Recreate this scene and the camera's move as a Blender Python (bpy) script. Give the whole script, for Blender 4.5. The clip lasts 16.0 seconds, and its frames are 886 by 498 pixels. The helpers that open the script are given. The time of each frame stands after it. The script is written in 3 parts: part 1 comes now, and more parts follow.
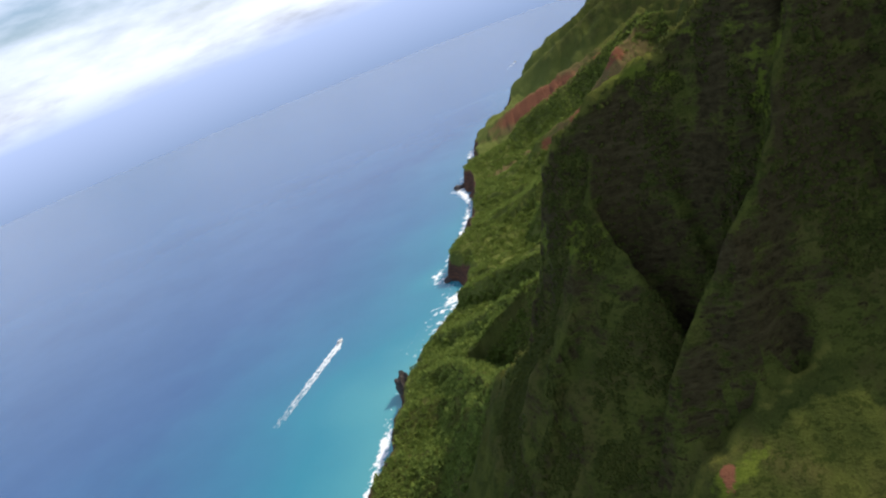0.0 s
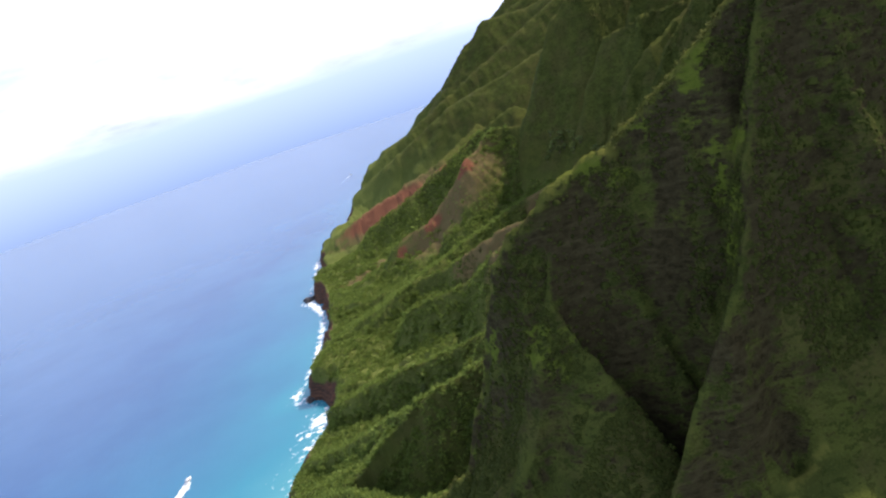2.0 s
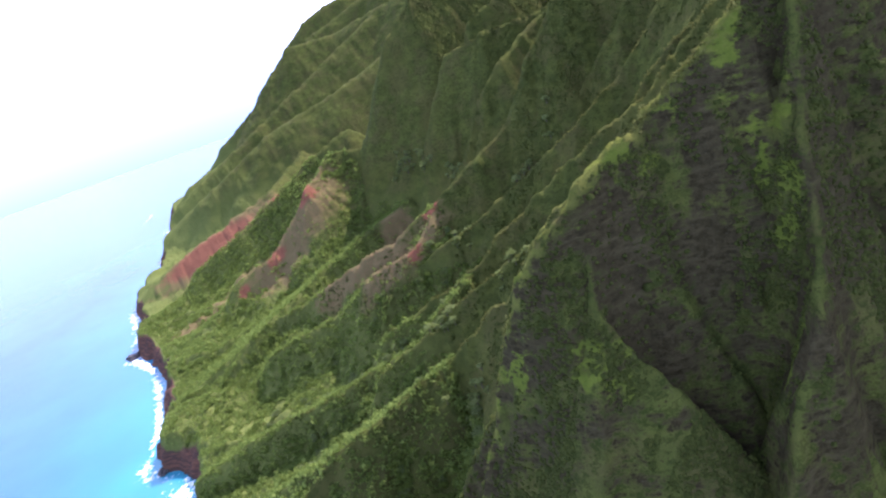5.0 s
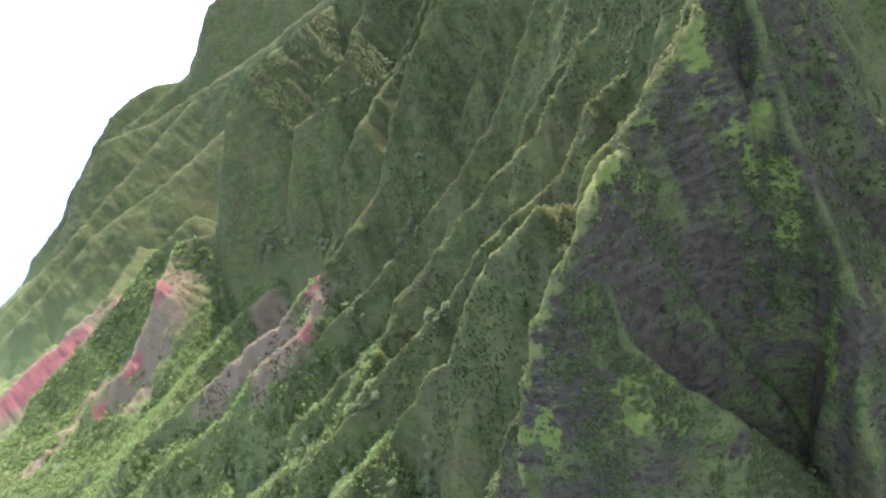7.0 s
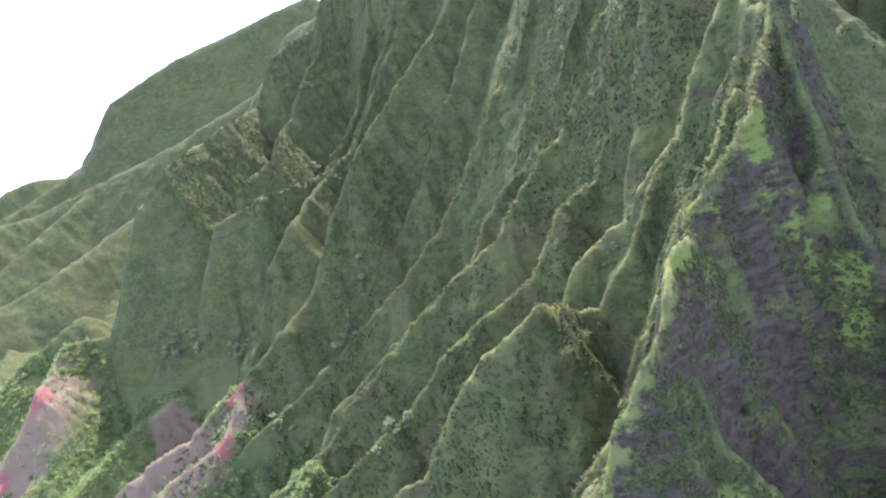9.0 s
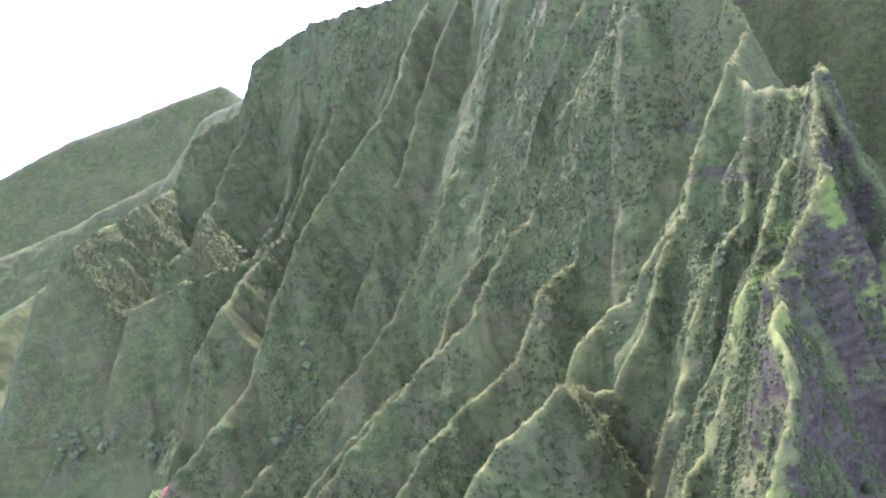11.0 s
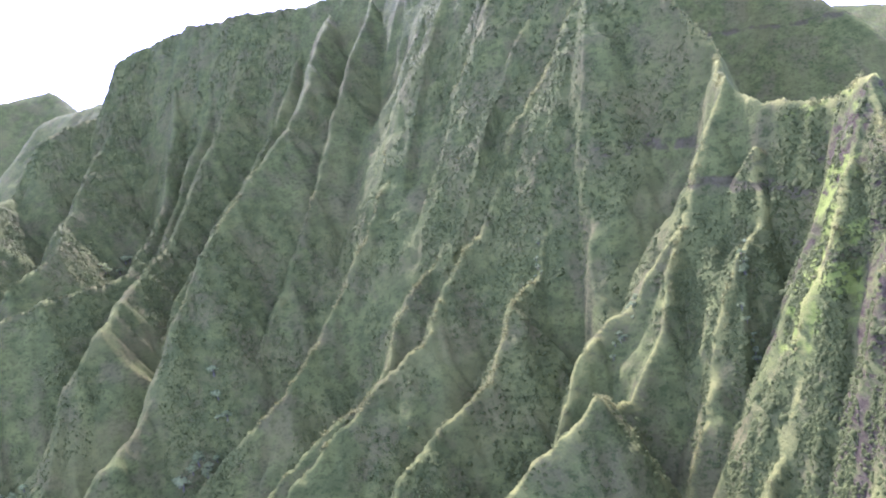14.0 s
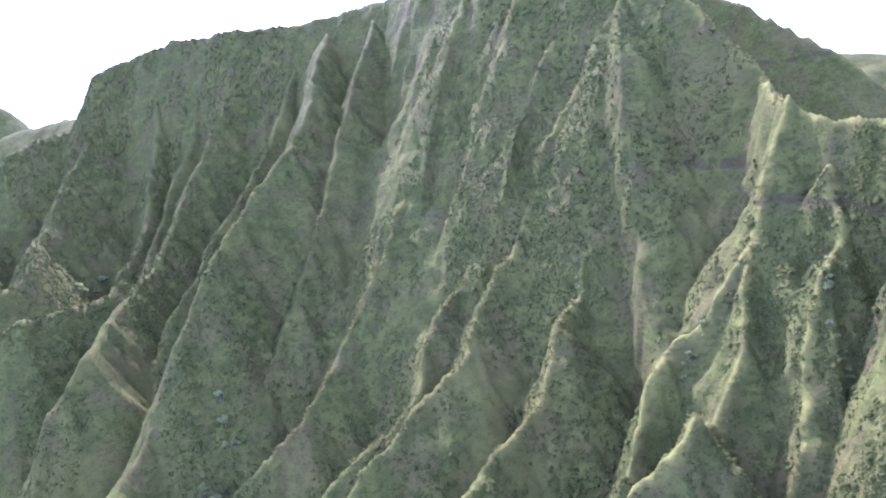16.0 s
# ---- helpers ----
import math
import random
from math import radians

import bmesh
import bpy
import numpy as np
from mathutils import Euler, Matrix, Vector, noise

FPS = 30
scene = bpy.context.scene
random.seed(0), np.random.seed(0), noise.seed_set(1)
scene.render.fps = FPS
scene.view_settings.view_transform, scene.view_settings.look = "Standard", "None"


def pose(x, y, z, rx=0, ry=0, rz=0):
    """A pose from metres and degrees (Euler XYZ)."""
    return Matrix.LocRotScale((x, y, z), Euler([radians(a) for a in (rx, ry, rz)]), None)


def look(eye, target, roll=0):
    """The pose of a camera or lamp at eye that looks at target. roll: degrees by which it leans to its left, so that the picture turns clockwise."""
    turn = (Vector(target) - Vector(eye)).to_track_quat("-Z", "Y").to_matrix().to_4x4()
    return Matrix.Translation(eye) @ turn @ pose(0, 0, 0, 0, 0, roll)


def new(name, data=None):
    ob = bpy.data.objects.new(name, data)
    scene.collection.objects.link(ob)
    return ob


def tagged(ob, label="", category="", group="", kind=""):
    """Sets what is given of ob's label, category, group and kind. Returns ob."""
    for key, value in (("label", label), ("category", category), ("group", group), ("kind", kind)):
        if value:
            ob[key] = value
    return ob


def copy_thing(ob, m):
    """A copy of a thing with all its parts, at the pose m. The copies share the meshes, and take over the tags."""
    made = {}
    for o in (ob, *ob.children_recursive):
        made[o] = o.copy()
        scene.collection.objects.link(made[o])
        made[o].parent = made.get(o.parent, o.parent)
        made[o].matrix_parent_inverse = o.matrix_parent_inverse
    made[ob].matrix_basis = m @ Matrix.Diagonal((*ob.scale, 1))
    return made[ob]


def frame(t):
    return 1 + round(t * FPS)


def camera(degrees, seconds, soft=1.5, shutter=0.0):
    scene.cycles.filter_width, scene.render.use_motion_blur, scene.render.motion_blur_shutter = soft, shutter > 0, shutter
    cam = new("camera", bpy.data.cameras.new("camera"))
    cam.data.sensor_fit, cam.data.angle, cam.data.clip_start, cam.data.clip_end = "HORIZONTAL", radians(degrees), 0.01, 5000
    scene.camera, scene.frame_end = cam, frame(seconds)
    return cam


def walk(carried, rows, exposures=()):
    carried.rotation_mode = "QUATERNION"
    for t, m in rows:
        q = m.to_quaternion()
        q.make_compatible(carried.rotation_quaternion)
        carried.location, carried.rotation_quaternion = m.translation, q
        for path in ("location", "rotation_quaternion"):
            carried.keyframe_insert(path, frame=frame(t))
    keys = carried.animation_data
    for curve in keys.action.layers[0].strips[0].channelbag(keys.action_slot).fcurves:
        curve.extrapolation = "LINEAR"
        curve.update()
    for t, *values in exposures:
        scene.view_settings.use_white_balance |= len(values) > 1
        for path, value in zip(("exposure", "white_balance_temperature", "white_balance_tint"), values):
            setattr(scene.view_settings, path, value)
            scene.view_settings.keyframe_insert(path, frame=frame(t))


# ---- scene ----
cam = camera(64.4, 16.0, 2.2)
METRES, EYE, TILT, LEAN, TURN = 575.0, 436.0, -22.06, 19.95, 0.0
ROWS = [
    (0.0, 0.0, 0.0, 0.0, 0.0, 0.0, 0.0),
    (0.5, -0.0246, 0.0201, -0.0009, -3.46, 3.29, -0.37),
    (1.0, -0.0476, 0.0409, 0.002, -6.86, 5.65, 0.95),
    (1.5, -0.0691, 0.0655, 0.0025, -10.73, 7.33, 2.54),
    (2.0, -0.0922, 0.0847, 0.0041, -13.93, 8.7, 3.05),
    (2.5, -0.1105, 0.1127, 0.0064, -15.64, 8.55, 4.85),
    (3.0, -0.13, 0.1374, 0.0103, -19.68, 9.47, 4.32),
    (3.5, -0.1492, 0.1611, 0.0146, -22.39, 9.61, 4.58),
    (4.0, -0.1692, 0.1856, 0.0177, -24.75, 9.76, 5.56),
    (6.5, -0.2357, 0.3237, 0.0456, -37.62, 9.87, 19.77),
    (7.0, -0.2467, 0.3515, 0.0527, -41.05, 11.99, 21.39),
    (7.5, -0.2575, 0.3796, 0.0603, -44.67, 13.66, 21.65),
    (8.0, -0.2669, 0.4079, 0.0689, -46.85, 15.42, 21.11),
    (8.5, -0.2707, 0.4379, 0.0768, -48.91, 16.44, 21.03),
    (9.0, -0.274, 0.4672, 0.0848, -51.26, 17.82, 21.62),
    (11.5, -0.2907, 0.6145, 0.1347, -62.0, 22.87, 24.31),
    (12.0, -0.2903, 0.6435, 0.1459, -63.26, 23.12, 24.93),
    (12.5, -0.289, 0.6724, 0.1563, -66.37, 21.42, 25.49),
    (13.0, -0.2871, 0.7003, 0.1666, -70.14, 19.89, 26.11),
    (13.5, -0.2851, 0.7299, 0.1775, -73.26, 18.94, 26.74),
    (14.0, -0.2838, 0.7594, 0.1895, -75.37, 18.75, 27.37),
    (14.5, -0.2801, 0.7876, 0.2009, -76.84, 18.68, 27.64),
    (15.0, -0.2761, 0.8172, 0.2126, -79.42, 17.79, 27.28),
    (15.5, -0.2727, 0.8446, 0.225, -80.04, 18.42, 27.95),
    (16.0, -0.2674, 0.8728, 0.2363, -80.38, 19.17, 27.8),
]
# stops, kelvin and tint: the camera opens up and turns cooler as it swings from the bright sea to the shaded wall
EXPOSURES = [(0.0, 0.0, 5900, 13), (2.0, 0.45, 5750, 18), (4.0, 1.0, 5400, 28), (6.5, 1.95, 4850, 42), (9.0, 2.4, 4650, 52), (11.5, 2.75, 4600, 62), (12.0, 2.3, 4600, 62), (13.0, 2.4, 4600, 63), (14.0, 2.75, 4600, 66), (15.0, 2.9, 4600, 66), (16.0, 2.65, 4600, 66)]
walk(cam, [(t, pose(0, 0, EYE, TILT, LEAN, TURN) @ pose(METRES * x, METRES * y, METRES * z, 90 + pitch, roll, yaw)) for t, x, y, z, yaw, pitch, roll in ROWS], EXPOSURES)

# ---- sky and sun ----
SUN_AZ, SUN_EL = 67.0, 48.0          # degrees clockwise from +y, and above the horizon
world = bpy.data.worlds.new("sky")
scene.world = world
world.use_nodes = True
wn, wl = world.node_tree.nodes, world.node_tree.links
wn.clear()


def wnode(kind, **sets):
    n = wn.new(kind)
    for k, v in sets.items():
        n.inputs[k].default_value = v
    return n


sky = wnode("ShaderNodeTexSky")
sky.sky_type, sky.sun_disc = "NISHITA", False
sky.sun_elevation, sky.sun_rotation = radians(SUN_EL), radians(SUN_AZ)
sky.air_density, sky.dust_density, sky.ozone_density = 1.0, 2.0, 1.0
coord = wnode("ShaderNodeTexCoord")
sep = wnode("ShaderNodeSeparateXYZ")
wl.new(coord.outputs["Generated"], sep.inputs[0])
squash = wnode("ShaderNodeMapping", Scale=(2.2, 2.2, 9.0))
wl.new(coord.outputs["Generated"], squash.inputs[0])
puffs = wnode("ShaderNodeTexNoise", Scale=1.6, Detail=9.0, Roughness=0.58)
wl.new(squash.outputs[0], puffs.inputs["Vector"])
cover = wnode("ShaderNodeMapRange")
cover.inputs[1].default_value, cover.inputs[2].default_value = 0.3, 0.56
wl.new(puffs.outputs[0], cover.inputs[0])
cloudy = wnode("ShaderNodeMix")
cloudy.data_type = "RGBA"
# the cloud bank lies low over the sea and the summits, with blue sky overhead
bank = wnode("ShaderNodeMapRange")
for i, v in ((1, 0.3), (2, 0.75), (3, 1.0), (4, 0.25)):
    bank.inputs[i].default_value = v
wl.new(sep.outputs[2], bank.inputs[0])
amount = wnode("ShaderNodeMath")
amount.operation = "MULTIPLY"
wl.new(cover.outputs[0], amount.inputs[0])
wl.new(bank.outputs[0], amount.inputs[1])
wl.new(amount.outputs[0], cloudy.inputs[0])
wl.new(sky.outputs[0], cloudy.inputs[6])
cloudy.inputs[7].default_value = (7.0, 7.3, 7.9, 1)
# the open sea that goes on below the horizon, past the end of the water sheet
below = wnode("ShaderNodeMapRange")
below.inputs[1].default_value, below.inputs[2].default_value = 0.012, -0.022
wl.new(sep.outputs[2], below.inputs[0])
far = wnode("ShaderNodeMix")
far.data_type = "RGBA"
wl.new(below.outputs[0], far.inputs[0])
wl.new(cloudy.outputs[2], far.inputs[6])
deepen = wnode("ShaderNodeMapRange")
deepen.inputs[1].default_value, deepen.inputs[2].default_value = 0.0, -0.1
wl.new(sep.outputs[2], deepen.inputs[0])
swell = wnode("ShaderNodeMix")
swell.data_type = "RGBA"
wl.new(deepen.outputs[0], swell.inputs[0])
swell.inputs[6].default_value, swell.inputs[7].default_value = (4.1, 4.8, 6.6, 1), (2.05, 2.7, 3.9, 1)
wl.new(swell.outputs[2], far.inputs[7])
glow = wnode("ShaderNodeBackground", Strength=0.15)
wl.new(far.outputs[2], glow.inputs[0])
wl.new(glow.outputs[0], wnode("ShaderNodeOutputWorld").inputs[0])

sun = new("sun", bpy.data.lights.new("sun", "SUN"))
sun.data.energy, sun.data.angle, sun.data.color = 4.0, radians(0.6), (1.0, 0.87, 0.64)
az, el = radians(SUN_AZ), radians(SUN_EL)
sun.matrix_world = look((0, 0, 0), (-math.sin(az) * math.cos(el), -math.cos(az) * math.cos(el), -math.sin(el)))

# ---- materials ----
def material(name):
    m = bpy.data.materials.new(name)
    m.use_nodes = True
    m.node_tree.nodes.clear()
    return m


class Nodes:
    """Shortcuts for building one node tree."""

    def __init__(self, m):
        self.n, self.l = m.node_tree.nodes, m.node_tree.links

    def add(self, kind, links=(), **sets):
        n = self.n.new(kind)
        for k, v in sets.items():
            n.inputs[k.replace("_", " ")].default_value = v
        for key, sock in links:
            self.l.new(sock, n.inputs[key])
        return n

    def noise(self, vec, scale, detail=5.0, rough=0.6, distortion=0.0):
        return self.add("ShaderNodeTexNoise", [("Vector", vec)], Scale=scale, Detail=detail, Roughness=rough, Distortion=distortion).outputs[0]

    def ramp(self, val, lo, hi, a=0.0, b=1.0):
        n = self.n.new("ShaderNodeMapRange")
        n.clamp = True
        for i, v in ((1, lo), (2, hi), (3, a), (4, b)):
            n.inputs[i].default_value = v
        self.l.new(val, n.inputs[0])
        return n.outputs[0]

    def mix(self, fac, a, b):
        n = self.n.new("ShaderNodeMix")
        n.data_type = "RGBA"
        for i, v in ((0, fac), (6, a), (7, b)):
            if isinstance(v, (tuple, float, int)):
                n.inputs[i].default_value = (*v, 1) if isinstance(v, tuple) else v
            else:
                self.l.new(v, n.inputs[i])
        return n.outputs[2]

    def math(self, op, a, b=0.0):
        n = self.n.new("ShaderNodeMath")
        n.operation = op
        for i, v in ((0, a), (1, b)):
            if isinstance(v, (int, float)):
                n.inputs[i].default_value = v
            else:
                self.l.new(v, n.inputs[i])
        return n.outputs[0]

    def attr(self, name):
        n = self.n.new("ShaderNodeAttribute")
        n.attribute_name = name
        return n.outputs["Fac"]

    def surface(self, colour, rough, bump=None, strength=0.5, distance=1.0, **more):
        b = self.add("ShaderNodeBsdfPrincipled", Roughness=0.9)
        for sock, v in (("Base Color", colour), ("Roughness", rough)):
            if isinstance(v, (tuple, float, int)):
                b.inputs[sock].default_value = (*v, 1) if isinstance(v, tuple) else v
            else:
                self.l.new(v, b.inputs[sock])
        for k, v in more.items():
            b.inputs[k.replace("_", " ")].default_value = v
        if bump is not None:
            n = self.add("ShaderNodeBump", [("Height", bump)], Strength=strength, Distance=distance)
            self.l.new(n.outputs[0], b.inputs["Normal"])
        out = self.n.new("ShaderNodeOutputMaterial")
        self.l.new(b.outputs[0], out.inputs[0])
        return b


def land_material():
    m = material("overgrown_basalt")
    k = Nodes(m)
    geo = k.n.new("ShaderNodeNewGeometry")
    pos = geo.outputs["Position"]
    up = k.add("ShaderNodeSeparateXYZ", [(0, geo.outputs["Normal"])]).outputs[2]
    beds = k.add("ShaderNodeMapping", [(0, pos)], Scale=(1.0, 1.0, 1.6)).outputs[0]
    strata = k.add("ShaderNodeMapping", [(0, pos)], Scale=(0.5, 0.5, 3.4), Rotation=(0.05, -0.16, 0)).outputs[0]
    big, mid, fine, tiny = k.noise(pos, 0.012, 4), k.noise(beds, 0.055, 6, 0.68), k.noise(beds, 0.22, 5, 0.7), k.noise(pos, 0.9, 4, 0.7)
    layer = k.noise(strata, 0.11, 5, 0.65, 0.4)
    # fern and grass in greens, olive and brown, darker where shrubs knit together
    grass = k.mix(k.ramp(mid, 0.38, 0.62), (0.044, 0.054, 0.012), (0.080, 0.091, 0.018))
    grass = k.mix(k.ramp(k.noise(pos, 0.03, 5, 0.65), 0.48, 0.6, 0, 0.65), grass, (0.070, 0.062, 0.020))
    grass = k.mix(k.ramp(fine, 0.50, 0.58, 0, 0.85), grass, (0.026, 0.036, 0.008))
    grass = k.mix(k.ramp(tiny, 0.52, 0.7, 0, 0.6), grass, (0.092, 0.100, 0.021))
    grass = k.mix(k.ramp(big, 0.5, 0.66, 0, 0.4), grass, (0.090, 0.088, 0.021))
    # fresh grass patches, and sunlit parts of the fin painted in the same green
    sward_and_sun = k.mix(k.ramp(fine, 0.3, 0.7), (0.072, 0.098, 0.012), (0.118, 0.140, 0.020))
    patch = k.math("ADD", k.math("MULTIPLY", k.attr("bright"), 0.8), k.math("MULTIPLY", k.math("SUBTRACT", k.noise(beds, 0.06, 6, 0.7, 0.3), 0.5), 2.7))
    grass = k.mix(k.ramp(patch, 0.55, 0.78), grass, sward_and_sun)
    # sunlight on the crest lines, put into the grass colour as a paler band
    rim = k.math("ADD", k.attr("crest"), k.math("MULTIPLY", k.math("ADD", k.math("SUBTRACT", fine, 0.5), k.math("SUBTRACT", mid, 0.5)), 2.2))
    meadow = k.mix(k.ramp(fine, 0.35, 0.65), (0.082, 0.108, 0.024), (0.145, 0.160, 0.040))
    grass = k.mix(k.math("MULTIPLY", k.attr("grassy"), 1.5), grass, meadow)
    grass = k.mix(k.ramp(rim, 0.45, 1.1, 0, 0.75), grass, k.mix(fine, (0.094, 0.108, 0.018), (0.150, 0.142, 0.032)))
    rock = k.mix(k.ramp(fine, 0.35, 0.65), (0.024, 0.0195, 0.0085), (0.060, 0.0500, 0.0215))
    rock = k.mix(k.ramp(layer, 0.5, 0.66, 0, 0.7), rock, (0.078, 0.066, 0.029))
    rock = k.mix(k.ramp(tiny, 0.55, 0.75, 0, 0.5), rock, (0.100, 0.088, 0.045))
    # ledges and gentle ground carry plants, walls show rock in bedded patches
    cling = k.math("ADD", k.math("ADD", k.math("MULTIPLY", up, 0.9), k.math("MULTIPLY", mid, 1.2)), k.math("ADD", k.math("MULTIPLY", fine, 0.7), k.math("MULTIPLY", layer, 0.55)))
    cling = k.math("SUBTRACT", k.math("ADD", k.math("ADD", cling, k.attr("grassy")), k.math("MULTIPLY", k.ramp(patch, 0.6, 0.9), 0.35)), k.math("ADD", k.math("MULTIPLY", k.attr("bare"), 0.24), k.math("MULTIPLY", k.attr("fin"), 0.41)))
    col = k.mix(k.ramp(cling, 1.02, 1.2), rock, grass)
    # a dark bed of rock crops out along the wall, dipping seaward
    place = k.add("ShaderNodeSeparateXYZ", [(0, pos)])
    bed = k.math("SUBTRACT", place.outputs[2], k.math("ADD", k.math("MULTIPLY", place.outputs[0], 0.24), 338.0))
    bed = k.math("ADD", k.math("ABSOLUTE", k.math("ADD", bed, k.math("MULTIPLY", k.math("SUBTRACT", mid, 0.5), 16.0))), k.math("MULTIPLY", k.ramp(place.outputs[1], 440, 540), 9.0))
    ledge = k.math("MULTIPLY", k.ramp(bed, 2.0, 3.6, 1.0, 0.0), k.ramp(k.noise(pos, 0.05, 3), 0.42, 0.52))
    col = k.mix(k.math("MULTIPLY", ledge, 0.7), col, rock)
    dirt = k.mix(mid, (0.150, 0.060, 0.032), (0.225, 0.098, 0.052))
    tan = k.mix(k.ramp(fine, 0.3, 0.7), (0.165, 0.108, 0.050), (0.110, 0.102, 0.034))
    dry = k.ramp(k.math("ADD", k.attr("dry"), k.math("MULTIPLY", k.math("SUBTRACT", mid, 0.5), 1.3)), 0.3, 0.58)
    col = k.mix(dry, col, tan)
    red = k.ramp(k.math("ADD", k.attr("red"), k.math("MULTIPLY", k.math("SUBTRACT", fine, 0.5), 1.2)), 0.42, 0.6)
    col = k.mix(red, col, dirt)
    cliff = k.ramp(k.math("ADD", k.attr("shorecliff"), k.math("MULTIPLY", k.math("SUBTRACT", mid, 0.5), 0.9)), 0.4, 0.6)
    brown = k.mix(fine, (0.030, 0.022, 0.018), (0.098, 0.060, 0.044))
    col = k.mix(cliff, col, k.mix(k.ramp(layer, 0.45, 0.62), brown, (0.135, 0.066, 0.040)))
    relief = k.math("ADD", k.math("SUBTRACT", fine, k.math("MULTIPLY", ledge, 0.5)), k.math("ADD", k.math("MULTIPLY", tiny, 0.45), k.math("MULTIPLY", layer, 0.5)))
    k.surface(col, 0.95, relief, 0.5, 2.6, Specular_IOR_Level=0.02)
    return m


def sea_material():
    m = material("sea_water")
    k = Nodes(m)
    pos = k.n.new("ShaderNodeNewGeometry").outputs["Position"]
    stretch = k.add("ShaderNodeMapping", [(0, pos)], Scale=(1.0, 0.45, 1.0), Rotation=(0, 0, radians(28))).outputs[0]
    swell, chop, patch = k.noise(stretch, 0.03, 4, 0.6), k.noise(stretch, 0.16, 4, 0.6), k.noise(pos, 0.004, 4)
    deep = k.mix(k.ramp(patch, 0.3, 0.7), (0.024, 0.080, 0.205), (0.036, 0.105, 0.245))
    shallow = k.math("ADD", k.attr("shallow"), k.math("MULTIPLY", k.math("SUBTRACT", patch, 0.5), 0.25))
    col = k.mix(k.ramp(shallow, 0.05, 0.6), deep, (0.030, 0.195, 0.270))
    col = k.mix(k.ramp(shallow, 0.6, 1.05), col, (0.085, 0.30, 0.32))
    foam = k.ramp(k.math("ADD", k.attr("foam"), k.math("MULTIPLY", k.math("SUBTRACT", k.noise(pos, 0.09, 6, 0.7), 0.5), 2.8)), 0.62, 0.85)
    col = k.mix(foam, col, (0.8, 0.82, 0.82))
    k.surface(col, k.ramp(foam, 0, 1, 0.26, 0.9), k.math("ADD", swell, k.math("MULTIPLY", chop, 0.4)), 0.22, 2.0, IOR=1.33, Specular_IOR_Level=0.75)
    return m



def plain(name, colour, rough=0.6, wear=None, size=1.0):
    """A simple surface with fine variation of its own colour."""
    m = material(name)
    k = Nodes(m)
    pos = k.n.new("ShaderNodeNewGeometry").outputs["Position"]
    n = k.noise(pos, size, 5, 0.65)
    k.surface(k.mix(k.ramp(n, 0.3, 0.7), colour, wear or tuple(0.8 * c for c in colour)), rough, n, 0.3, 0.2 / size)
    return m


def leaf_material(name, dark, light, by_object=False):
    m = material(name)
    k = Nodes(m)
    geo = k.n.new("ShaderNodeNewGeometry")
    lot = k.n.new("ShaderNodeObjectInfo").outputs["Random"] if by_object else geo.outputs["Random Per Island"]
    n, f = k.noise(geo.outputs["Position"], 0.45, 5, 0.7), k.noise(geo.outputs["Position"], 1.9, 3, 0.7)
    col = k.mix(lot, dark, light)
    col = k.mix(k.ramp(f, 0.4, 0.68, 0, 0.6), col, tuple(1.2 * c for c in light))
    col = k.mix(k.ramp(n, 0.4, 0.58, 0.45, 0), col, tuple(0.8 * c for c in dark))
    lit = k.surface(col, 0.85, None, Specular_IOR_Level=0.06)
    through_leaf = k.add("ShaderNodeBsdfTranslucent")
    k.l.new(col, through_leaf.inputs[0])
    both = k.n.new("ShaderNodeMixShader")
    both.inputs[0].default_value = 0.5
    k.l.new(lit.outputs[0], both.inputs[1])
    k.l.new(through_leaf.outputs[0], both.inputs[2])
    out = [q for q in k.n if q.type == "OUTPUT_MATERIAL"][0]
    k.l.new(both.outputs[0], out.inputs[0])
    return m


LAND, SEA = land_material(), sea_material()
SCRUB = leaf_material("scrub_leaves", (0.052, 0.066, 0.014), (0.092, 0.108, 0.022))
RIM = leaf_material("ridge_leaves", (0.080, 0.096, 0.022), (0.170, 0.166, 0.046))
WOODS = leaf_material("tree_leaves", (0.085, 0.130, 0.024), (0.250, 0.310, 0.066))
CROWN = leaf_material("crown_leaves", (0.110, 0.150, 0.044), (0.220, 0.255, 0.090), True)
PALE = leaf_material("pale_leaves", (0.150, 0.190, 0.055), (0.270, 0.310, 0.100), True)
BARK = plain("bark", (0.10, 0.08, 0.06), 0.9, (0.06, 0.05, 0.04), 3.0)
BASALT = plain("wet_basalt", (0.035, 0.030, 0.027), 0.7, (0.075, 0.060, 0.050), 0.5)
HULL = plain("white_hull", (0.8, 0.8, 0.78), 0.35)
GLASS = plain("tinted_glass", (0.20, 0.23, 0.26), 0.15)
FOAM = plain("foam", (0.8, 0.83, 0.84), 0.9, (0.6, 0.68, 0.7), 0.6)

# ---- the lie of the land ----
def lattice(xi, yi, seed):
    n = (xi * 374761393 + yi * 668265263 + seed * 362437) & 0xFFFFFFFF
    n = ((n ^ (n >> 13)) * 1274126177) & 0xFFFFFFFF
    return ((n ^ (n >> 16)) & 0xFFFF) / 65535.0


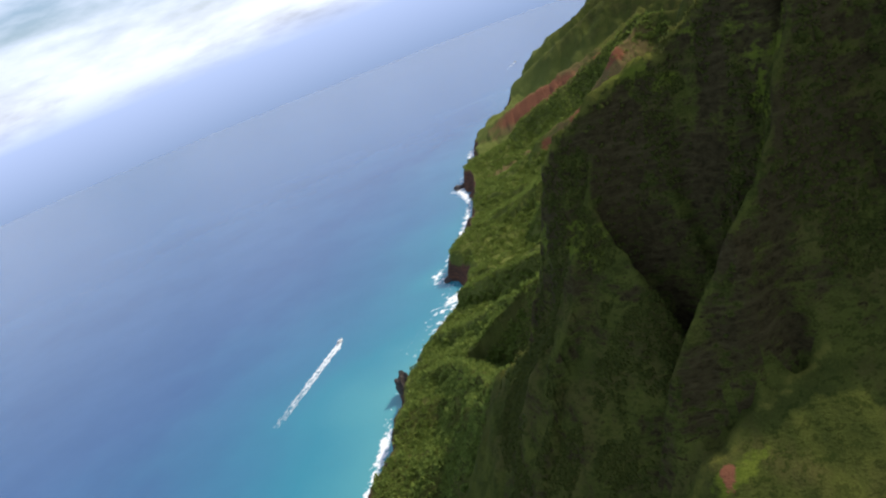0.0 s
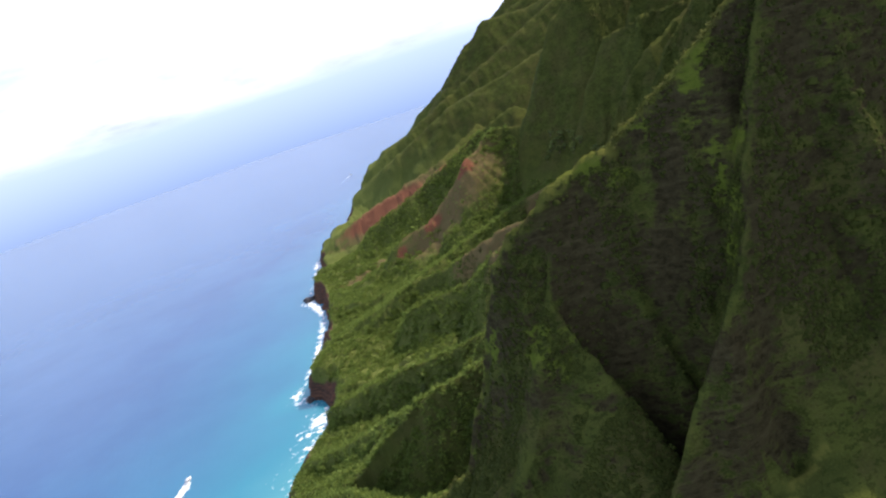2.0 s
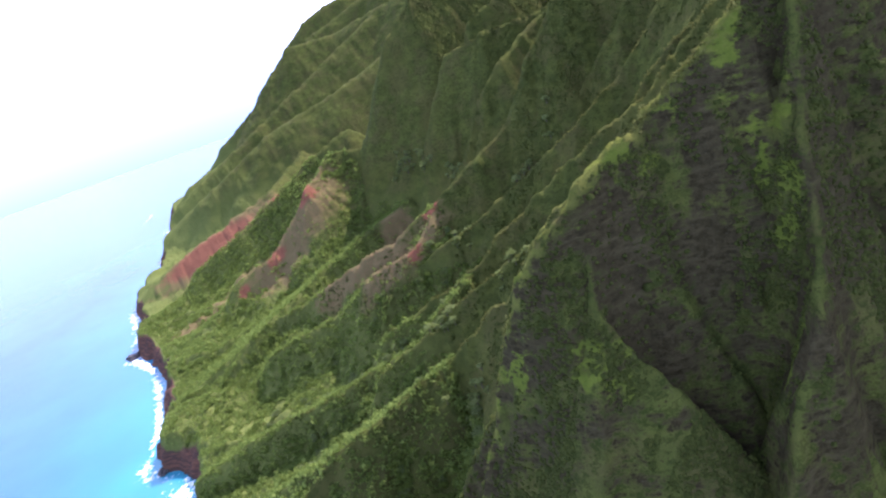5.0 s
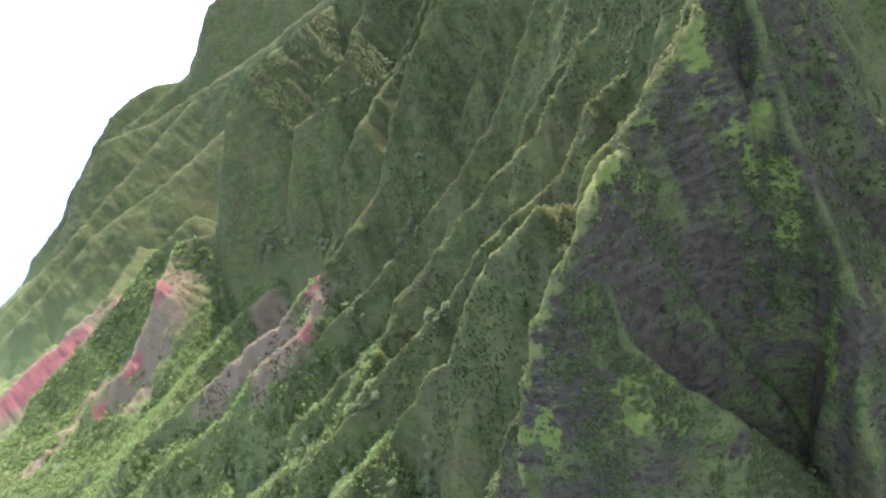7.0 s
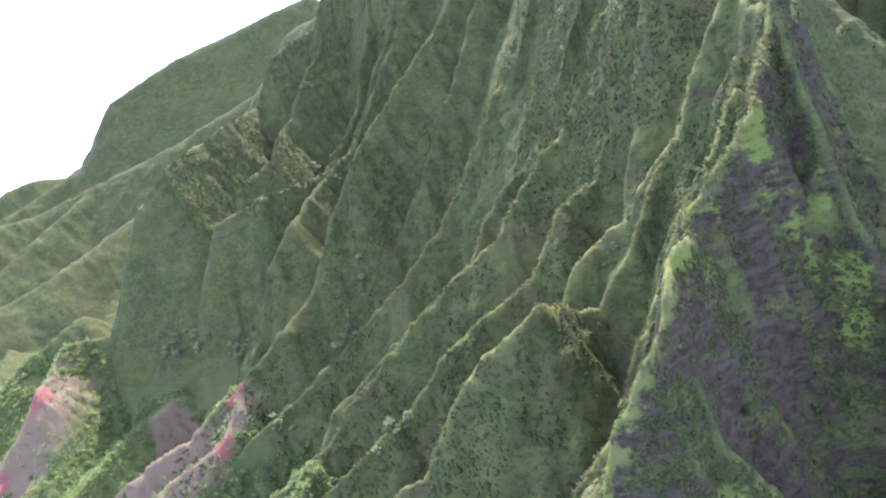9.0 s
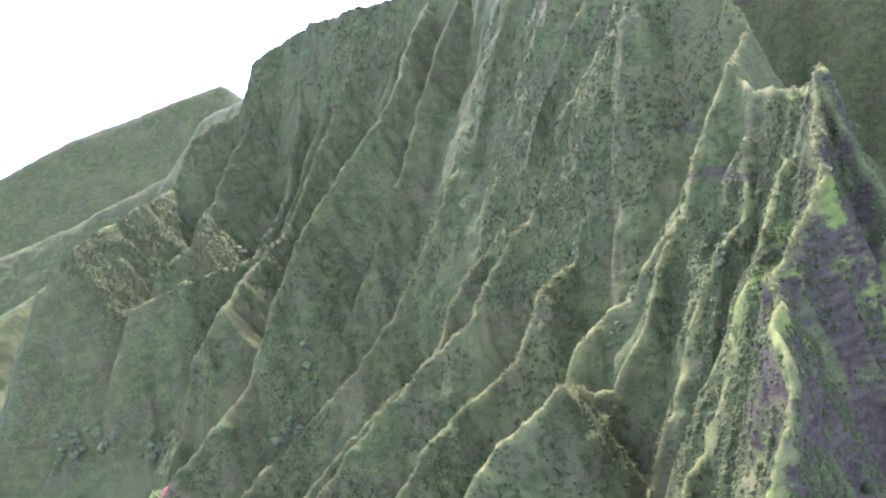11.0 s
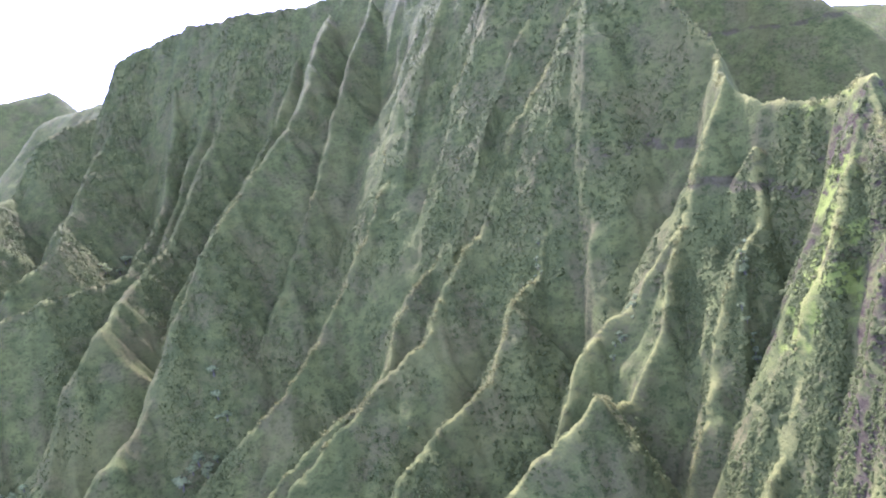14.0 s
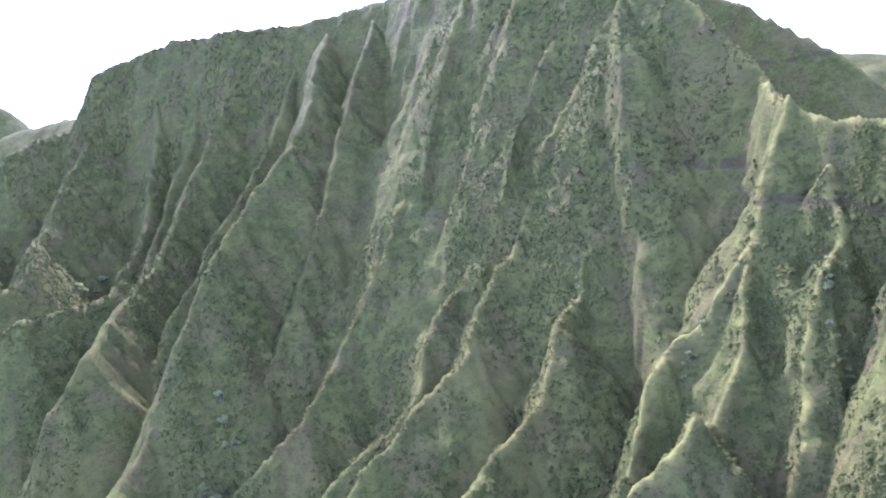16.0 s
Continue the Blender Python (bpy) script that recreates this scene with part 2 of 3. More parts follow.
def value_noise(x, y, seed=0):
    """Smooth noise from -1 to 1 for arrays of places."""
    xf, yf = np.floor(x), np.floor(y)
    u, v = x - xf, y - yf
    u, v = u * u * (3 - 2 * u), v * v * (3 - 2 * v)
    xi, yi = xf.astype(np.int64), yf.astype(np.int64)
    a, b = lattice(xi, yi, seed), lattice(xi + 1, yi, seed)
    c, d = lattice(xi, yi + 1, seed), lattice(xi + 1, yi + 1, seed)
    return 2 * ((a * (1 - u) + b * u) * (1 - v) + (c * (1 - u) + d * u) * v) - 1


def fractal(x, y, size, octaves=4, seed=0, gain=0.5):
    total, amp = 0.0, 1.0
    for i in range(octaves):
        total = total + amp * value_noise(x / size + 17.3 * i, y / size - 9.1 * i, seed + i)
        size, amp = size / 2.03, amp * gain
    return total


COAST_Y = [-383, 192, 383, 548, 598, 714, 769, 834, 867, 923, 968, 988, 1006, 1028, 1050, 1080, 1131, 1252, 1361, 1438, 1476, 1581, 1768, 1965, 2377, 2492, 2645, 2827, 3162, 3738, 4217, 4696]
COAST_X = [-316, -278, -251, -226, -218, -203, -188, -171, -144, -127, -123, -133, -148, -154, -150, -138, -120, -98, -91, -107, -113, -81, -67, 19, 134, 149, 182, 230, 422, 728, 958, 1102]


def coast(y):
    return np.interp(y, COAST_Y, COAST_X)


RIDGES = []


def ridge(name, points, left=1.7, right=1.7, flute=0.2, ease=1e6, label=""):
    """A crest line of the plan: points (x, y, height), and how steeply the ground falls to either side of it."""
    RIDGES.append((name, points, left, right, flute, ease, label))


# main spine behind the fluted wall, up into the cloud
ridge("summit_ridge", [(354, 339, 481), (436, 369, 575), (537, 431, 661), (652, 530, 715), (770, 640, 695), (860, 790, 708), (890, 920, 722), (930, 1030, 735), (961, 1118, 729), (936, 1172, 708), (927, 1202, 628)], 2.0, 3.3, 0.05)
# the fin that stands in front of the wall, with its saddle
ridge("fin_ridge", [(354, 339, 481), (288, 351, 452), (251, 342, 439), (231, 329, 436), (206, 316, 433), (187, 313, 440), (165, 314, 441), (144, 320, 417), (114, 327, 393), (90, 345, 375),
                    (52, 343, 356), (29, 348, 343), (20, 352, 330), (12, 358, 309), (4, 366, 288), (-10, 370, 251), (-25, 375, 215), (-44, 414, 171), (-72, 450, 140), (-101, 498, 110)], 3.4, 2.9, 0.16)
ridge("buttress", [(51, 342, 345), (34, 331, 314), (38, 318, 298), (42, 304, 268), (19, 299, 226), (-8, 305, 182)], 4.2, 1.6)
ridge("buttress", [(163, 314, 440), (150, 308, 420), (131, 300, 385), (117, 292, 354), (109, 286, 333), (88, 278, 314), (74, 271, 302), (61, 269, 286), (38, 260, 251), (10, 251, 182)], 3.4, 2.9)
ridge("buttress", [(165, 314, 439), (172, 295, 383), (178, 286, 353), (177, 259, 297), (158, 230, 244)], 2.8, 2.2)
ridge("grassy_shoulder", [(150, 262, 262), (62, 243, 231), (20, 228, 195), (-30, 220, 140)], 0.9, 0.9, 0.1)
# spurs of the fluted wall
ridge("wall_spur", [(151, 331, 408), (149, 334, 404), (140, 343, 381), (141, 352, 357), (135, 363, 322), (119, 377, 299), (106, 391, 284), (91, 412, 251), (72, 441, 206)], 2.1, 2.1)
ridge("wall_spur", [(240, 352, 415), (224, 358, 378), (211, 371, 361), (190, 388, 324), (174, 402, 288), (163, 414, 254), (134, 441, 216)], 1.75, 1.75, 0.2)
ridge("wall_spur", [(280, 352, 458), (274, 363, 436), (264, 379, 411), (252, 393, 377), (235, 407, 355), (214, 417, 332), (194, 435, 296), (180, 445, 299), (159, 452, 314), (144, 474, 299), (134, 494, 280), (126, 503, 265), (115, 521, 230), (106, 546, 218), (80, 582, 174), (19, 652, 115)], 2.1, 2.1)
ridge("wall_spur", [(251, 395, 377), (244, 436, 330), (225, 458, 305), (201, 479, 270)], 2.0, 2.0)
ridge("wall_spur", [(452, 411, 556), (420, 422, 483), (398, 446, 428), (369, 460, 387), (343, 484, 344), (310, 502, 331), (283, 522, 290), (245, 552, 273), (212, 577, 253), (172, 599, 223), (144, 642, 187), (58, 709, 125)], 1.75, 1.75, 0.2)
ridge("wall_spur", [(463, 412, 575), (466, 428, 553), (468, 443, 529), (443, 484, 468), (431, 502, 425), (396, 529, 381), (363, 552, 346), (328, 571, 312), (305, 602, 292), (259, 661, 240), (192, 704, 182), (105, 767, 134)], 1.75, 1.75, 0.2)
ridge("wall_spur", [(510, 447, 600), (502, 463, 562), (490, 474, 540), (490, 490, 518), (488, 506, 497), (484, 519, 474), (472, 534, 440), (421, 561, 364), (380, 589, 336), (326, 613, 288), (305, 663, 249), (240, 728, 192)], 1.75, 1.75, 0.2)
ridge("wall_spur", [(625, 540, 660), (606, 549, 626), (586, 562, 583), (573, 574, 556), (556, 586, 522), (550, 602, 489), (544, 614, 465), (530, 622, 440)], 1.75, 1.75, 0.2)
ridge("wall_spur", [(650, 560, 655), (636, 573, 628), (617, 587, 595), (628, 607, 569), (545, 632, 474), (508, 622, 442), (459, 639, 387), (428, 672, 328), (355, 704, 272), (328, 748, 238), (259, 815, 182), (144, 882, 125)], 1.75, 1.75, 0.2)
ridge("wall_spur", [(745, 668, 665), (637, 689, 549), (537, 719, 431), (466, 739, 352), (397, 758, 263), (335, 795, 216)], 1.75, 1.75, 0.2)
ridge("wall_spur", [(800, 748, 672), (671, 743, 575), (595, 757, 509), (545, 781, 468), (448, 809, 395), (404, 824, 341), (393, 841, 284), (377, 840, 275), (311, 848, 248), (259, 882, 206), (206, 915, 172), (159, 958, 151), (112, 1058, 100), (38, 1112, 75)], 1.75, 1.75, 0.2)
ridge("wall_spur", [(850, 880, 660), (722, 929, 507), (607, 948, 398), (518, 944, 364), (451, 937, 335), (414, 945, 304), (401, 967, 256), (383, 1006, 201)], 1.75, 1.75, 0.2)
ridge("wall_spur", [(930, 1050, 700), (719, 1006, 450), (598, 995, 374), (498, 1035, 364), (463, 1103, 349), (431, 1105, 278), (407, 1108, 203)], 1.9, 2.2, 0.08)
ridge("wall_spur", [(927, 1202, 628), (837, 1270, 589), (794, 1311, 507), (668, 1255, 486), (506, 1234, 440), (450, 1257, 383), (422, 1263, 316), (374, 1275, 222)], 1.7, 2.2, 0.08)
ridge("wall_spur", [(945, 1160, 695), (870, 1150, 610), (800, 1145, 545), (671, 1131, 450), (589, 1083, 414), (522, 1102, 383)], 1.5, 1.7, 0.08)

# lesser ribs on the upper wall
ridge("wall_rib", [(552, 478, 640), (540, 491, 602), (526, 507, 558), (523, 516, 540), (521, 533, 520), (522, 553, 496), (516, 570, 471), (510, 580, 446), (486, 604, 396)], 1.9, 1.9, 0.15)
ridge("wall_rib", [(488, 494, 514), (492, 518, 501), (501, 533, 486), (497, 546, 466), (497, 555, 449), (489, 570, 428), (462, 590, 380)], 1.9, 1.9, 0.15)
ridge("wall_rib", [(690, 630, 590), (648, 663, 515), (630, 678, 482), (618, 690, 452), (590, 705, 400)], 1.9, 1.9, 0.15)
ridge("wall_rib", [(820, 800, 640), (730, 815, 545), (650, 838, 470), (580, 862, 410), (520, 885, 350)], 1.9, 1.9, 0.1)
ridge("wall_rib", [(880, 960, 650), (790, 965, 545), (700, 972, 450), (620, 975, 385)], 1.9, 1.9, 0.1)

# ribs of the coastal terrace
ridge("terrace_rib", [(259, 882, 206), (203, 867, 168), (156, 897, 151), (116, 936, 110), (29, 997, 77)], 1.2, 0.9, 0.15)
ridge("terrace_rib", [(374, 1283, 226), (318, 1338, 231), (233, 1280, 197), (152, 1294, 121), (58, 1303, 86)], 1.1, 1.1, 0.15)
ridge("terrace_rib", [(402, 1438, 249), (316, 1495, 201), (192, 1533, 134), (58, 1552, 77)], 0.85, 0.85, 0.15)
ridge("terrace_rib", [(345, 1131, 153), (165, 1124, 107), (23, 1081, 77), (-68, 1088, 43), (-123, 1083, 38)], 1.4, 0.5, 0.15)
ridge("terrace_rib", [(176, 701, 178), (116, 718, 130), (12, 783, 93), (-63, 841, 64), (-105, 862, 46)], 1.7, 0.55, 0.15)
ridge("terrace_rib", [(80, 582, 174), (-12, 613, 144), (-49, 644, 118), (-113, 742, 54), (-144, 767, 38)], 1.6, 0.7, 0.15)
ridge("terrace_rib", [(-25, 375, 215), (-67, 460, 144), (-114, 619, 79), (-163, 671, 48)], 1.5, 0.8, 0.15)
ridge("terrace_rib", [(401, 1736, 192), (257, 1601, 158), (96, 1648, 105), (-19, 1687, 58)], 0.7, 0.7, 0.15)
# headlands down the coast
ridge("headland", [(1010, 1265, 600), (1164, 1373, 690), (1181, 1512, 680), (1172, 1670, 570), (1054, 1917, 498), (958, 2204, 450), (862, 2396, 412), (715, 2456, 412), (648, 2479, 358), (595, 2495, 256), (526, 2514, 186), (355, 2552, 115), (271, 2566, 90), (196, 2578, 43)], 1.3, 1.3, 0.06, 400)
ridge("headland", [(1172, 1670, 547), (862, 1773, 383), (575, 1821, 288), (390, 1945, 230), (240, 2012, 144), (105, 2108, 67)], 1.1, 1.1, 0.06, 400)
ridge("headland", [(958, 2204, 450), (613, 2252, 288), (383, 2281, 182), (148, 2338, 67)], 1.2, 1.2, 0.06, 400)
# far mountains
ridge("far_mountain", [(1933, 2088, 910), (1535, 2464, 802), (1351, 2595, 716), (1197, 2689, 521), (1049, 2766, 460), (944, 2815, 422), (767, 2923, 288), (537, 3115, 115)], 1.4, 1.4, 0.06, 500)
ridge("far_mountain", [(1986, 2342, 852), (2012, 3067, 767), (1763, 3836, 537), (1629, 3891, 565), (1511, 3957, 542), (1403, 4002, 498), (1294, 4044, 412), (1106, 4109, 240)], 1.3, 1.3, 0.06, 500)
ridge("back_mountain", [(1054, 402, 795), (920, 192, 661), (867, 149, 613), (848, 96, 561), (834, 48, 518), (815, 0, 460), (767, -144, 364)], 1.7, 2.8, 0.1)
ridge("back_mountain", [(2492, -479, 748), (2415, -748, 685), (2300, -1054, 623)], 0.7, 0.7, 0.2, 900)


def steps(stops):
    """Grid lines from (start, end, spacing) stretches."""
    out = []
    for a, b, s in stops:
        out += list(np.arange(a, b, s))
    return np.array(out)


def survey(X, Y):
    """Height of the ground, and which crest it belongs to, for arrays of places."""
    fine = np.clip((760 - X) / 260, 0.12, 1) * np.clip((1250 - Y) / 450, 0.12, 1)
    wx = X + 5.0 * fractal(X, Y, 46, 3, 11) + fine * (1.6 * value_noise(X / 11, Y / 11, 31) + 1.0 * value_noise(X / 5, Y / 5, 32))
    wy = Y + 5.0 * fractal(X, Y, 46, 3, 57) + fine * (1.6 * value_noise(X / 11, Y / 11, 77) + 1.0 * value_noise(X / 5, Y / 5, 78))
    inland = X - coast(Y) + 6 * fractal(X, Y, 40, 4, 5) + 3 * fractal(X, Y, 15, 3, 6)
    rise = np.clip((inland + 2) / 16, -1, 1)
    base = 36 * rise * (0.75 + 0.35 * fractal(X, Y, 140, 2, 91)) + 0.15 * np.clip(inland, 0, 400) + 0.45 * np.clip(inland - 400, 0, 500)
    base = base + np.clip(inland / 120, 0, 1) * (9 * fractal(X, Y, 90, 4, 23) + 4.5 * fractal(X, Y, 22, 3, 29))
    gully = 1 - 2 * np.abs(value_noise((Y + 0.35 * X) / 42 + 0.6 * fractal(X, Y, 80, 2, 37), inland / 420, 83))
    base = base + np.clip(inland / 90, 0, 1) * 11 * gully - 6 * np.clip(inland / 90, 0, 1)
    base = np.minimum(base, 330)
    H, owner, near = base.copy(), np.full(X.shape, -1), np.full(X.shape, 99.0)
    for i, (name, pts, kl, kr, flute, ease, label) in enumerate(RIDGES):
        p = np.array(pts, float)
        reach = p[:, 2].max() / ((0.55 if ease < 1e5 else 0.8) * min(kl, kr))
        box = (wx > p[:, 0].min() - reach) & (wx < p[:, 0].max() + reach) & (wy > p[:, 1].min() - reach) & (wy < p[:, 1].max() + reach)
        if not box.any():
            continue
        x, y, best, close = wx[box], wy[box], None, 99.0
        run, wave, soft = 0.0, *((75.0, 500.0) if ease < 1e5 else (17.0, 1.4))
        for (ax, ay, az_), (bx, by, bz) in zip(p[:-1], p[1:]):
            ex, ey = bx - ax, by - ay
            length = math.hypot(ex, ey)
            s = np.clip(((x - ax) * ex + (y - ay) * ey) / length ** 2, 0, 1)
            dx, dy = x - ax - s * ex, y - ay - s * ey
            d = np.sqrt(dx * dx + dy * dy)
            side = ex * dy - ey * dx > 0
            arc = run + s * length
            k = np.where(side, kl, kr)
            grooves = flute * (value_noise(arc / wave, side * 9.0 + i, 3) + 0.55 * value_noise(arc / (0.43 * wave) + 0.02 * d, side * 5.0 + i, 4))
            fall = k * (np.sqrt(d * d + soft) - math.sqrt(soft)) * (0.6 + 0.4 / (1 + d / ease)) * (1 + grooves * np.clip(d / 12, 0, 1))
            h = az_ + (bz - az_) * s - fall
            best = h if best is None else np.maximum(best, h)
            close = np.minimum(close, d)
            run += length
        cur = H[box]
        won = best > cur
        cur[won] = best[won]
        H[box] = cur
        gap = near[box]
        gap[won] = close[won]
        near[box] = gap
        own = owner[box]
        own[won] = i
        owner[box] = own
    H = np.minimum(H, (2.1 + 0.9 * fractal(X, Y, 60, 3, 69)) * inland + 11 * fractal(X, Y, 26, 4, 67))
    # basalt beds step the walls, weather roughens everything
    high = np.clip((H - 70) / 60, 0, 1) * (owner >= 0)
    beds = value_noise(H / 7.5 + 0.5 * value_noise(X / 40, Y / 40, 8), X / 160 + Y / 130, 19)
    H = H + high * (1.5 * beds + 2.2 * fractal(X, Y, 17, 4, 41, 0.6)) + 0.5 * value_noise(X / 3.1, Y / 3.1, 43) * (H > 3)
    return H, owner, inland, near


GX = steps([(-420.0, -240, 6), (-240.0, -80, 2.6), (-80.0, 270, 1.7), (270.0, 560, 2.5), (560.0, 1000, 3.6), (1000.0, 1400, 8), (1400.0, 3000, 16)])
GY = steps([(-1200.0, 160, 20), (160.0, 255, 5), (255.0, 480, 1.6), (480.0, 900, 2.4), (900.0, 1400, 4), (1400.0, 3000, 9), (3000.0, 4700, 18)])
X, Y = np.meshgrid(GX, GY)
H, OWNER, INLAND, NEAR = survey(X, Y)


def sheet(name, keep, mat, attrs, heights=None):
    """One mesh from those cells of the grid that keep marks."""
    heights = H if heights is None else heights
    rows, cols = np.nonzero(keep)
    w = X.shape[1]
    quads = np.stack([rows * w + cols, rows * w + cols + 1, (rows + 1) * w + cols + 1, (rows + 1) * w + cols], 1)
    used, flat = np.unique(quads, return_inverse=True)
    me = bpy.data.meshes.new(name)
    me.vertices.add(len(used))
    me.vertices.foreach_set("co", np.stack([X.ravel()[used], Y.ravel()[used], heights.ravel()[used]], 1).astype(np.float32).ravel())
    n = len(quads)
    me.loops.add(4 * n)
    me.loops.foreach_set("vertex_index", flat.ravel().astype(np.int32))
    me.polygons.add(n)
    me.polygons.foreach_set("loop_start", np.arange(0, 4 * n, 4, dtype=np.int32))
    me.polygons.foreach_set("use_smooth", np.ones(n, bool))
    me.update(calc_edges=True)
    for key, values in attrs.items():
        a = me.attributes.new(key, "FLOAT", "POINT")
        a.data.foreach_set("value", values.ravel()[used].astype(np.float32))
    me.materials.append(mat)
    return new(name, me)


def spot(x, y, rx, ry, turn=0.0, at=None):
    """A soft patch of the plan, 1 in its middle and 0 at its rim, for the grid or for other places."""
    px, py = at if at else (X, Y)
    c, s = math.cos(radians(turn)), math.sin(radians(turn))
    u, v = (px - x) * c + (py - y) * s, -(px - x) * s + (py - y) * c
    return np.clip(1.3 - np.sqrt((u / rx) ** 2 + (v / ry) ** 2), 0, 1)


RED_SOIL = [(100, 1622, 135, 30, -20), (235, 1530, 32, 15, -60), (233, 1281, 24, 13), (146, 1283, 24, 11), (253, 885, 17, 11), (204, 863, 13, 8), (75, 1288, 14, 9), (43, 229, 6, 4, 60)]
DRY_SOIL = [(190, 1290, 130, 70, 10), (95, 1420, 90, 40, 20), (195, 880, 80, 26, -8), (165, 960, 100, 30, 125), (300, 1110, 42, 26), (130, 1600, 180, 58, -20), (-10, 1380, 60, 40)]
RED = np.maximum.reduce([spot(*p) for p in RED_SOIL])
DRY = np.maximum.reduce([spot(*p) for p in DRY_SOIL])
SHORE = np.clip(1.4 - INLAND / 17, 0, 1)
LUSH = np.clip((180 - H) / 130, 0, 1) * 0.55 * np.clip((Y - 560) / 160, 0.15, 1)
FAR = [i for i, r in enumerate(RIDGES) if r[5] < 1e5]
STEEP = [i for i, r in enumerate(RIDGES) if r[0] == "buttress"]
# mask of the painted sunlit crest band, weaker down the coast
CREST_SUN = np.clip(1.2 - NEAR / np.where(OWNER == 1, 3.0, 5.0), 0, 1) * (OWNER >= 0) * ~np.isin(OWNER, FAR + STEEP) * np.clip((720 - Y) / 260, 0.3, 1)
BARE = np.maximum.reduce([spot(*p) for p in ((56, 334, 14, 7), (98, 324, 9, 6), (18, 339, 5, 7), (38, 303, 10, 6), (70, 268, 11, 6), (116, 281, 8, 5), (85, 322, 9, 6), (-20, 395, 30, 24))])
# grass patches, plus painted sunlight on the buttress wedge and the fin's crest strip
BRIGHT = np.maximum.reduce([spot(*p) for p in ((117, 320, 12, 8, -25), (20, 325, 13, 11), (28, 316, 9, 8), (107, 297, 10, 10), (76, 281, 13, 7), (122, 303, 8, 8), (5, 354, 7, 10), (111, 309, 8, 6), (82, 337, 9, 4), (140, 352, 26, 30, 30), (45, 228, 26, 8, 15), (175, 335, 40, 16))]
                          + [0.75 * np.clip(1.2 - NEAR / 9, 0, 1) * (OWNER == 1) * (X < 235)])
ATTRS = {"crest": CREST_SUN, "fin": np.isin(OWNER, [i for i, r in enumerate(RIDGES) if r[0] in ("fin_ridge", "buttress")]) * np.clip((230 - X) / 40, 0, 1), "bare": BARE, "bright": BRIGHT, "red": RED, "dry": DRY, "shorecliff": SHORE, "grassy": LUSH}
cell = OWNER[:-1, :-1]
dry_land = (H[:-1, :-1] > -14) | (H[1:, 1:] > -14)
LABELS = {
    "summit_ridge": ("steep green summit ridge rising into cloud", "ridge"),
    "fin_ridge": ("knife-edged basalt fin patched with bright grass", "ridge"),
    "grassy_shoulder": ("gentle grassy shoulder with a bare red patch", "slope"),
    "buttress": ("dark rocky buttress with grass clinging to it", "cliff"),
    "wall_spur": ("sharp green spur of a fluted sea cliff wall", "ridge"),
    "wall_rib": ("slender green rib on the upper cliff wall", "ridge"),
    "terrace_rib": ("low grassy rib running down to the sea cliffs", "slope"),
    "headland": ("hazy green headland dropping into the sea", "headland"),
    "far_mountain": ("distant blue-green mountain beyond the headlands", "mountain"),
    "back_mountain": ("shaded wooded mountain behind the saddle", "mountain"),
}
terrace = sheet("ground", (cell == -1) & dry_land, LAND, ATTRS)
tagged(terrace, "green coastal terrace above low brown sea cliffs", "ground", kind="structure")
for i, r in enumerate(RIDGES):
    keep = (cell == i) & dry_land
    if keep.sum() < 4:
        continue
    tagged(sheet(r[0], keep, LAND, ATTRS), r[6] or LABELS[r[0]][0], LABELS[r[0]][1], group=r[0].replace("_", " ") + "s", kind="structure")

LAND_GRID = (GX, GY, H)


def lie(x, y):
    """Height of the land sheet at arrays of places."""
    gx, gy, gz = LAND_GRID
    i, j = np.clip(np.searchsorted(gx, x) - 1, 0, len(gx) - 2), np.clip(np.searchsorted(gy, y) - 1, 0, len(gy) - 2)
    u, v = (x - gx[i]) / (gx[i + 1] - gx[i]), (y - gy[j]) / (gy[j + 1] - gy[j])
    return (gz[j, i] * (1 - u) + gz[j, i + 1] * u) * (1 - v) + (gz[j + 1, i] * (1 - u) + gz[j + 1, i + 1] * u) * v


# ---- the sea ----
X, Y = np.meshgrid(steps([(-4900.0, -600, 40), (-600.0, 100, 6), (100.0, 1300, 30)]), steps([(-2500.0, 400, 60), (400.0, 2000, 6), (2000.0, 4900, 30)]))
off = coast(Y) - X
wob = 30 * fractal(X, Y, 150, 3, 61)
bay = np.interp(Y, [300, 600, 900, 1100, 1500, 1900, 2600], [1.0, 1.0, 0.9, 0.6, 0.35, 0.22, 0.1])
shallow = np.clip(1.05 * np.exp(-np.clip(off + wob, 0, None) / 185), 0, 1.2) * bay
surf = np.interp(Y, [700, 800, 850, 930, 960, 990, 1010, 1080, 1400, 1450, 1500, 1750, 1800], [14, 30, 60, 58, 50, 36, 30, 14, 14, 30, 16, 22, 8])
foam = np.clip(1.0 - np.abs(off - 12) / surf, 0, 1) * np.clip(0.85 + 0.5 * fractal(X, Y, 70, 3, 71), 0, 1.1)
H = np.zeros_like(X)
water = sheet("water", np.hypot(X + 100, Y - 300)[:-1, :-1] < 4350, SEA, {"shallow": shallow, "foam": foam}, H)
tagged(water, "blue sea turning turquoise near the shore", "sea", kind="structure")

# ---- plants ----
rng = np.random.default_rng(7)


